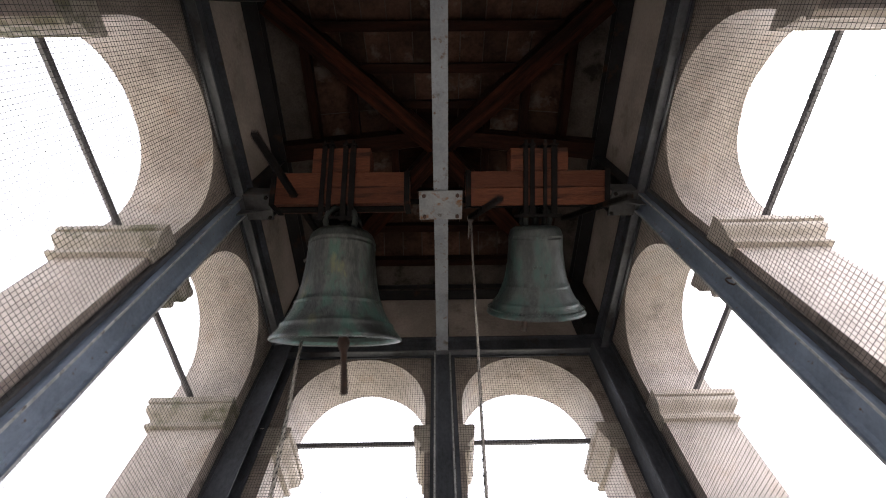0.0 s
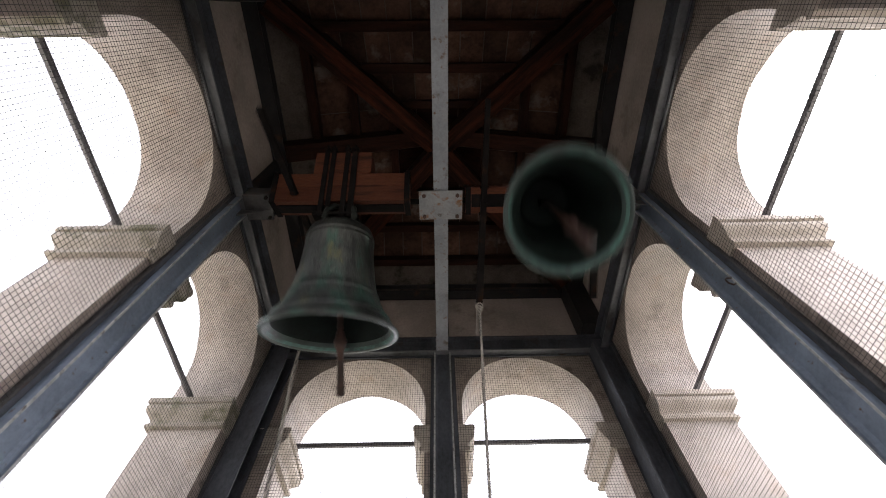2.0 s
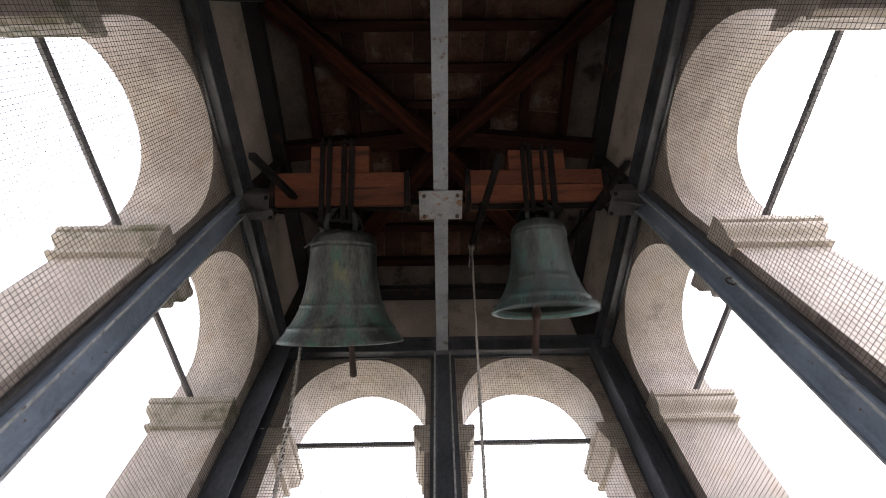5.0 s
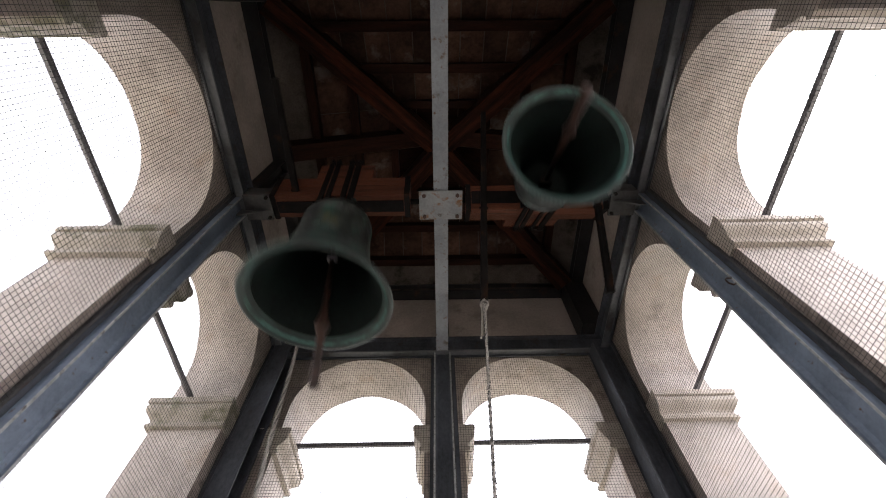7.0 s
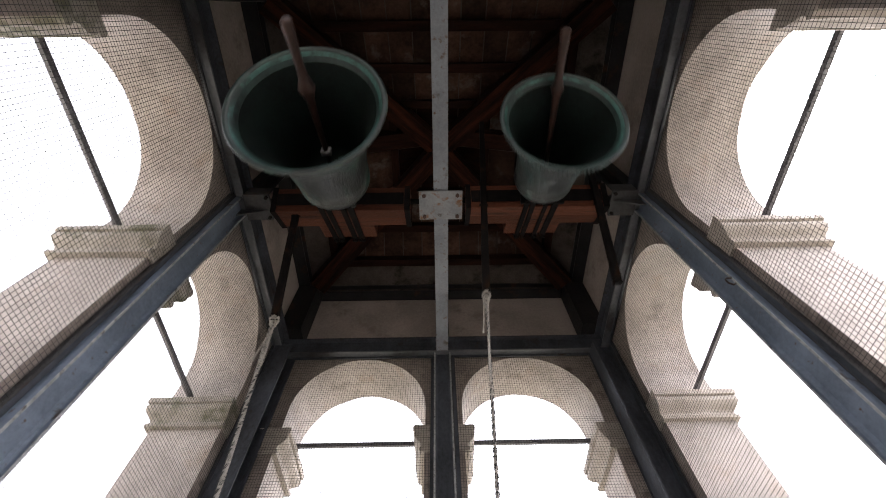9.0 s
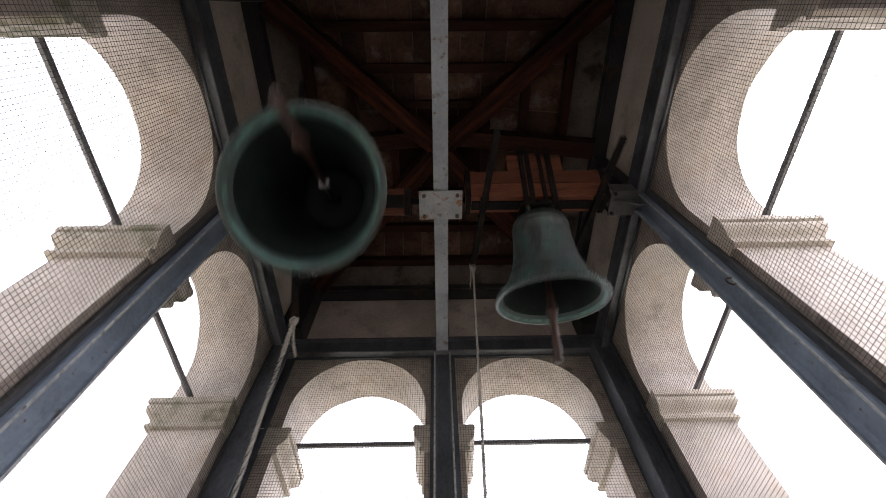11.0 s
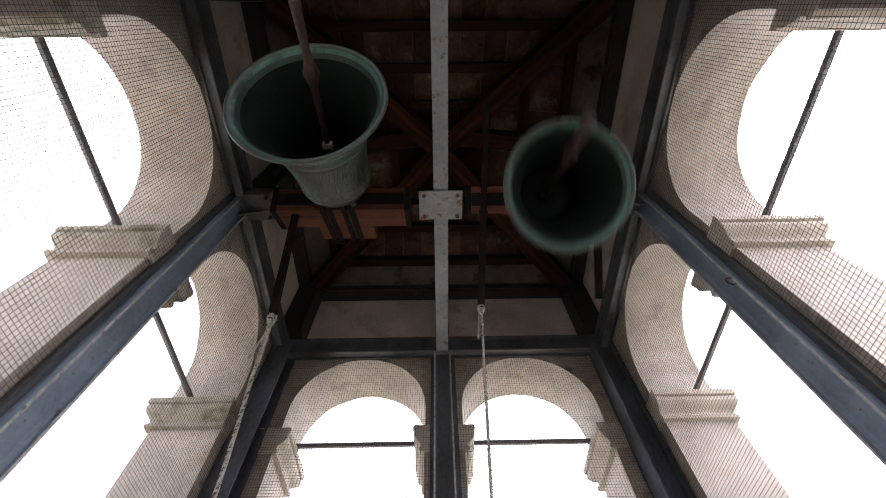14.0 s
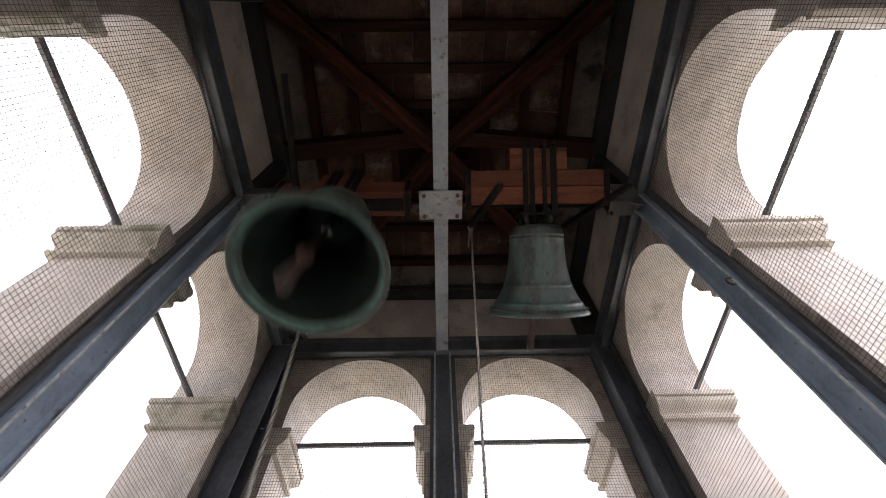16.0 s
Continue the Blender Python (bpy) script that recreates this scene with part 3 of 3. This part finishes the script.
def bell(x, y, z, crown, mouth, rad, hx0, hx1, bx0, bx1, btop, straps, levers, bronze, label, clap, beads=0):
    """A bell on its headstock; the origin lies on the axle. Space of the thing: x along the axle, -z towards the mouth."""
    ob = tagged(new("swinging_bell"), label, "bell", "bells of the belfry")
    ob.location = (x, y, z)
    h = mouth - crown
    bm = bmesh.new()
    lathe(bm, [(max(r * rad, 0.001), -crown - h * q) for q, r in PROFILE], 72, 0)
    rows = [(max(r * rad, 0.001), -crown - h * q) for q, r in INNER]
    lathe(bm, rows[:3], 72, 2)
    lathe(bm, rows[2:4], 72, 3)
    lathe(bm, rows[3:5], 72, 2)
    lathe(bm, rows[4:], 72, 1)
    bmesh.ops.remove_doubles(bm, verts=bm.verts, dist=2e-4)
    part("bell_body", bm, [bronze, BELL_INSIDE, LIP, TURQUOISE], ob, smooth=True)
    # cast reliefs
    for a, q, w, hh in ((-1.72, 0.46, 0.055, 0.02), (-1.42, 0.56, 0.03, 0.04)):
        rr = rad * float(np.interp(q, [p[0] for p in PROFILE[1:]], [p[1] for p in PROFILE[1:]]))
        bm = box(-w / 2, w / 2, -0.005, 0.003, -hh / 2, hh / 2, bevel=0.002)
        part("relief", bm, bronze, ob).matrix_local = Matrix.Rotation(a + math.pi / 2, 4, "Z") @ Matrix.Translation((0, -rr, -crown - h * q))
    if beads:
        bm = bmesh.new()
        for i in range(beads):
            a = 2 * math.pi * i / beads
            add_box(bm, -0.003, 0.003, -0.003, 0.004, -0.016, 0.014, m=Matrix.Rotation(a, 4, "Z") @ Matrix.Translation((0, -0.945 * rad, -crown - h * 0.945)) @ Matrix.Rotation(radians(38), 4, "X"))
        part("beaded_band", bm, bronze, ob)
    # crown loops
    for i in range(4):
        a = math.pi / 4 + i * math.pi / 2
        c, s = math.cos(a), math.sin(a)
        pts = [(c * q * rad, s * q * rad, -crown + u * crown) for q, u in ((0.3, -0.02), (0.34, 0.2), (0.3, 0.5), (0.18, 0.72), (0.07, 0.78))]
        bm = bmesh.new()
        add_tube(bm, pts, 0.045 * rad + 0.002, 8)
        part("crown_loop", bm, DARK_BRONZE, ob, smooth=True)
    bm = bmesh.new()
    add_tube(bm, [(0, 0, -crown - 0.005), (0, 0, -0.03)], 0.07 * rad, 10)
    part("crown_loop", bm, DARK_BRONZE, ob, smooth=True)
    # headstock timbers
    part("headstock", box(hx0 - x, hx1 - x, -0.09, 0.09, -0.045, 0.075, bevel=0.007), WOOD, ob)
    part("headstock", box(hx0 - x + 0.004, hx1 - x - 0.006, -0.088, 0.088, 0.077, 0.19, bevel=0.007), WOOD, ob)
    part("counterweight_block", box(bx0 - x, bx1 - x, -0.086, 0.086, 0.192, btop, bevel=0.009), WOOD, ob, "red-brown oak block on the headstock")
    # Dark strip along the middle of the headstock's underside.
    part("bed_plate", box(hx0 - x + 0.04, hx1 - x - 0.045, -0.045, 0.045, -0.056, -0.047, bevel=0.002), IRON, ob, "dark strip under the headstock")
    # iron straps over the timbers
    for a, b in straps:
        for s in (-1, 1):
            bm = bmesh.new()
            add_box(bm, a - x, b - x, s * 0.094 - 0.007, s * 0.094 + 0.007, -crown + 0.05, btop + 0.012, 0.003)
            part("strap", bm, IRON, ob)
        part("strap_cap", box(a - x - 0.004, b - x + 0.004, -0.115, 0.115, btop + 0.013, btop + 0.026, bevel=0.003), IRON, ob)
        for s in (-1, 1):
            bm = bmesh.new()
            add_tube(bm, [((a + b) / 2 - x, s * 0.1, btop), ((a + b) / 2 - x, s * 0.1, btop + 0.05)], 0.011, 8)
            part("strap_bolt", bm, IRON, ob)
    part("cotter_bar", box(straps[0][0] - x - 0.03, straps[-1][1] - x + 0.03, -0.108, 0.108, -crown + 0.06, -crown + 0.08, bevel=0.004), IRON, ob)
    for a, b in ((hx0 - x + 0.0, hx0 - x + 0.035), (hx1 - x - 0.04, hx1 - x - 0.002)):
        bm = bmesh.new()
        add_box(bm, a, b, -0.097, -0.091, -0.052, 0.197)
        add_box(bm, a, b, 0.091, 0.097, -0.052, 0.197)
        add_box(bm, a, b, -0.097, 0.097, 0.192, 0.199)
        add_box(bm, a, b, -0.097, 0.097, -0.054, -0.047)
        part("end_band", bm, IRON, ob)
    for a, b in ((hx0 - x - 0.07, hx0 - x + 0.02), (hx1 - x - 0.02, hx1 - x + 0.08)):
        bm = bmesh.new()
        add_tube(bm, [(a, 0, 0), (b, 0, 0)], 0.02, 12)
        part("gudgeon", bm, IRON, ob)
    # levers: straight bars across the headstock, from the rope's end to the free end
    for lx, rel, back, fore, drop, slant in levers:
        tip = Vector((lx - x, -back * math.sin(radians(rel)), -back * math.cos(radians(rel))))
        mid = Vector((lx - x + slant, 0.0, -drop))
        way = (mid - tip).normalized()
        length = (mid - tip).length + fore
        bm = box(-0.021, 0.021, -0.024, 0.024, -length, 0.012, bevel=0.005)
        for v in bm.verts:     # forged thinner towards the free end
            if v.co.z < -0.3:
                v.co.x *= 0.75
                v.co.y *= 0.75
        lv = part("lever", bm, IRON, ob, "dark iron rope lever")
        lv.matrix_local = Matrix.Translation(tip) @ way.to_track_quat("-Z", "X").to_matrix().to_4x4()
        for q in (-0.09, 0.09):
            bm = bmesh.new()
            bmesh.ops.create_cone(bm, cap_ends=True, segments=6, radius1=0.011, radius2=0.011, depth=0.06)
            part("bolt", bm, IRON, lv).matrix_local = Matrix.Translation((0, 0, q - (mid - tip).length)) @ Matrix.Rotation(math.pi / 2, 4, "X")
    # clapper
    pivot, ball, tip, br = clap
    rows = [(0.014, 0.0), (0.016, -(ball - pivot) * 0.5), (0.022, -(ball - pivot) + br * 1.6), (br * 0.72, -(ball - pivot) + br * 0.8), (br, -(ball - pivot)),
            (br * 0.8, -(ball - pivot) - br * 0.7), (0.024, -(ball - pivot) - br * 1.4), (0.021, -(ball - pivot) - br * 3), (0.026, -(tip - pivot) + 0.06), (0.028, -(tip - pivot) + 0.01), (0.02, -(tip - pivot))]
    bm = bmesh.new()
    rings = lathe(bm, rows, 14)
    bm.faces.new(rings[0])
    bm.faces.new(rings[-1])
    cl = part("clapper", bm, RUST, ob, "rusty iron clapper with a long tail", smooth=True)
    cl.location = (0, 0, -pivot)
    bm = bmesh.new()
    add_box(bm, -0.038, 0.038, -0.022, 0.022, -0.028, 0.05, 0.005)
    hanger = part("clapper_hanger", bm, IRON, ob, "dark clapper hanger")
    hanger.location = (0, 0, -pivot)
    if not beads:
        part("collar", box(-0.03, 0.03, -0.022, 0.022, -0.225, -0.19, bevel=0.006), ROD, cl, "pale worn collar on the clapper shaft")
    return ob, cl


BIG = dict(x=-0.659, y=1.185, z=4.10, lx=-1.04, rel=-90.9, back=0.829)
SMALL = dict(x=0.69, y=1.177, z=4.10, lx=0.287, rel=-81.8, back=0.75)
big_bell, big_clapper = bell(
    BIG["x"], BIG["y"], BIG["z"], 0.224, 0.966, 0.414, -1.155, -0.194, -0.883, -0.476, 0.385,
    ((-0.816, -0.782), (-0.767, -0.734), (-0.668, -0.632), (-0.617, -0.576)),
    ((BIG["lx"], -90.9, BIG["back"], 0.85, -0.02, 0.045),), BRONZE, "large dark green bronze bell swinging on an oak headstock", (0.34, 0.985, 1.34, 0.045))
small_bell, small_clapper = bell(
    SMALL["x"], SMALL["y"], SMALL["z"], 0.186, 0.805, 0.349, 0.194, 1.19, 0.502, 0.9, 0.348,
    ((0.589, 0.621), (0.634, 0.667), (0.725, 0.752), (0.78, 0.822)),
    ((SMALL["lx"], -81.8, SMALL["back"], 0.68, 0.07, 0.03), (1.1, -80, 0.695, 0.6, 0.07, 0.0)), BRONZE_PALE, "small grey-green bronze bell swinging on an oak headstock", (0.306, 0.84, 1.155, 0.038), 90)


# ---- ropes ----
def bell_rope(radius, length, tail, splice, label):
    ob = tagged(new("bell_rope"), label, "rope", "bell ropes")
    bm = bmesh.new()
    n = int(length / 0.1)
    add_tube(bm, [(0.002 * math.sin(i * 0.9), 0.002 * math.cos(i * 0.7), -i * length / n) for i in range(n + 1)], radius, 10)
    part("braid", bm, ROPE, ob, smooth=True)
    bm = bmesh.new()
    for i in range(int(length / 0.036)):          # dark flecks woven into the braid
        for a0 in (i * 1.3, i * 1.3 + 2.1, i * 1.3 + 4.2):
            z, up = -i * 0.036, 0.024
            q = [(radius + 0.0028) * Vector((math.cos(a0 + d), math.sin(a0 + d), 0)) + Vector((0, 0, z + h)) for d, h in ((-0.8, 0), (0.1, 0.002), (0.8, up), (-0.1, up - 0.002))]
            vs = [bm.verts.new(p) for p in q] + [bm.verts.new(p * 1.0 - Vector((p.x, p.y, 0)) * 0.3) for p in q]
            bm.faces.new(vs[:4])
            for k in range(4):
                bm.faces.new((vs[k], vs[(k + 1) % 4], vs[4 + (k + 1) % 4], vs[4 + k]))
    tagged(part("fleck", bm, FLECK, ob), kind="stuff")
    bm = bmesh.new()
    for j, (dz, r) in enumerate(((0.0, 0.023), (-0.015, 0.025), (-0.035, 0.018), (-0.055, 0.015))):
        pts = [(r * math.cos(a / 10 * 2 * math.pi), r * math.sin(a / 10 * 2 * math.pi), dz + 0.006 * math.sin(a + j)) for a in range(11)]
        add_tube(bm, pts, radius * 0.8, 6)
    for a0 in (0.0, 2.1, 4.2):          # spliced strands below the knot
        pts = [(radius * 0.8 * math.cos(a0 + q * 0.9), radius * 0.8 * math.sin(a0 + q * 0.9), -0.05 - q * 0.018) for q in range(splice)]
        add_tube(bm, pts, [radius * 0.75] * (splice - 2) + [radius * 0.5, radius * 0.3], 6)
    part("knot", bm, ROPE, ob, smooth=True)
    bm = bmesh.new()
    pts = [(-0.012 - 0.25 * tail[0] * t * t, 0.012 + tail[1] * t, -0.05 - tail[2] * t) for t in [i / 10 for i in range(11)]]
    add_tube(bm, pts, [radius * 0.7] * 10 + [radius * 0.9], 6)
    part("loose_end", bm, ROPE, ob, smooth=True)
    return ob


# a lower point of each rope at the two ends of the swing: south, north
BIG["low"] = (Vector((-0.949, 1.764, 2.351)), Vector((-0.878, 2.23, 2.619)))
SMALL["low"] = (Vector((0.097, 2.098, 0.0)), Vector((0.097, 2.098, 0.0)))
big_rope = bell_rope(0.0105, 3.6, (0.5, -0.02, 0.2), 20, "pale braided bell rope with dark flecks, knotted to a lever")
small_rope = bell_rope(0.0075, 5.0, (0.03, 0.01, 0.24), 9, "thin pale braided bell rope knotted to a lever")

# ---- roof tiles ----
for k in range(4):
    roof_tiles(k)

# ---- swing of the bells ----
BIG["peaks"] = ((0, 0.96), (1, 2.583), (2, 4.212), (4, 7.465), (5, 9.09), (7, 12.345), (8, 13.97), (9, 15.595))
SMALL["peaks"] = ((0, 0.717), (1, 2.353), (2, 3.97), (4, 7.225), (5, 8.84), (7, 12.088), (8, 13.70), (9, 15.30))
BIG["mid"], BIG["amp"] = 2.1, ((0.0, 54.4), (16.0, 54.4))
SMALL["mid"], SMALL["amp"] = 2.7, ((0.0, 70.9), (4.5, 70.4), (7.0, 64.8), (12.0, 64.3), (16.0, 66.3))
BEAT = ((-0.139, 5.0), (-0.055, 9.0), (0.0, 14.0), (0.05, 21.0), (0.1, 28.0), (0.15, 24.0), (0.25, 8.0), (0.333, -5.0), (0.42, -19.0), (0.5, -26.0), (0.56, -30.0), (0.62, -28.0), (0.71, -18.0), (0.78, -8.0), (0.837, 2.0), (0.861, 5.0), (0.945, 9.0), (1.0, 14.0))


def cycle(b, t):
    """Swings since the first time that the bell stood farthest out towards the south."""
    ks, ts = [p[0] for p in b["peaks"]], [p[1] for p in b["peaks"]]
    if t < ts[0]:
        return (t - ts[0]) / 1.624
    if t > ts[-1]:
        return ks[-1] + (t - ts[-1]) / 1.624
    return float(np.interp(t, ts, ks))


def motions():
    for b, ob, cl, rope in ((BIG, big_bell, big_clapper, big_rope), (SMALL, small_bell, small_clapper, small_rope)):
        swing, strike, pull = [], [], []
        for i in range(241):
            t = i / 15
            c = cycle(b, t)
            amp = float(np.interp(t, [q[0] for q in b["amp"]], [q[1] for q in b["amp"]]))
            th = b["mid"] + amp * math.cos(2 * math.pi * c)
            swing.append((t, pose(b["x"], b["y"], b["z"], -th)))
            d = float(np.interp(c % 1.0, [q[0] for q in BEAT], [q[1] for q in BEAT]))
            strike.append((t, pose(0, 0, cl.location.z, -d)))
            a = radians(th + b["rel"])
            tip = Vector((b["lx"], b["y"] - b["back"] * math.sin(a), b["z"] - b["back"] * math.cos(a)))
            s = (th - b["mid"]) / amp / 2 + 0.5
            way = (b["low"][0] * s + b["low"][1] * (1 - s) - tip).to_track_quat("-Z", "Y").to_matrix().to_4x4()
            pull.append((t, Matrix.Translation(tip) @ way))
        walk(ob, swing)
        walk(cl, strike)
        walk(rope, pull)


motions()
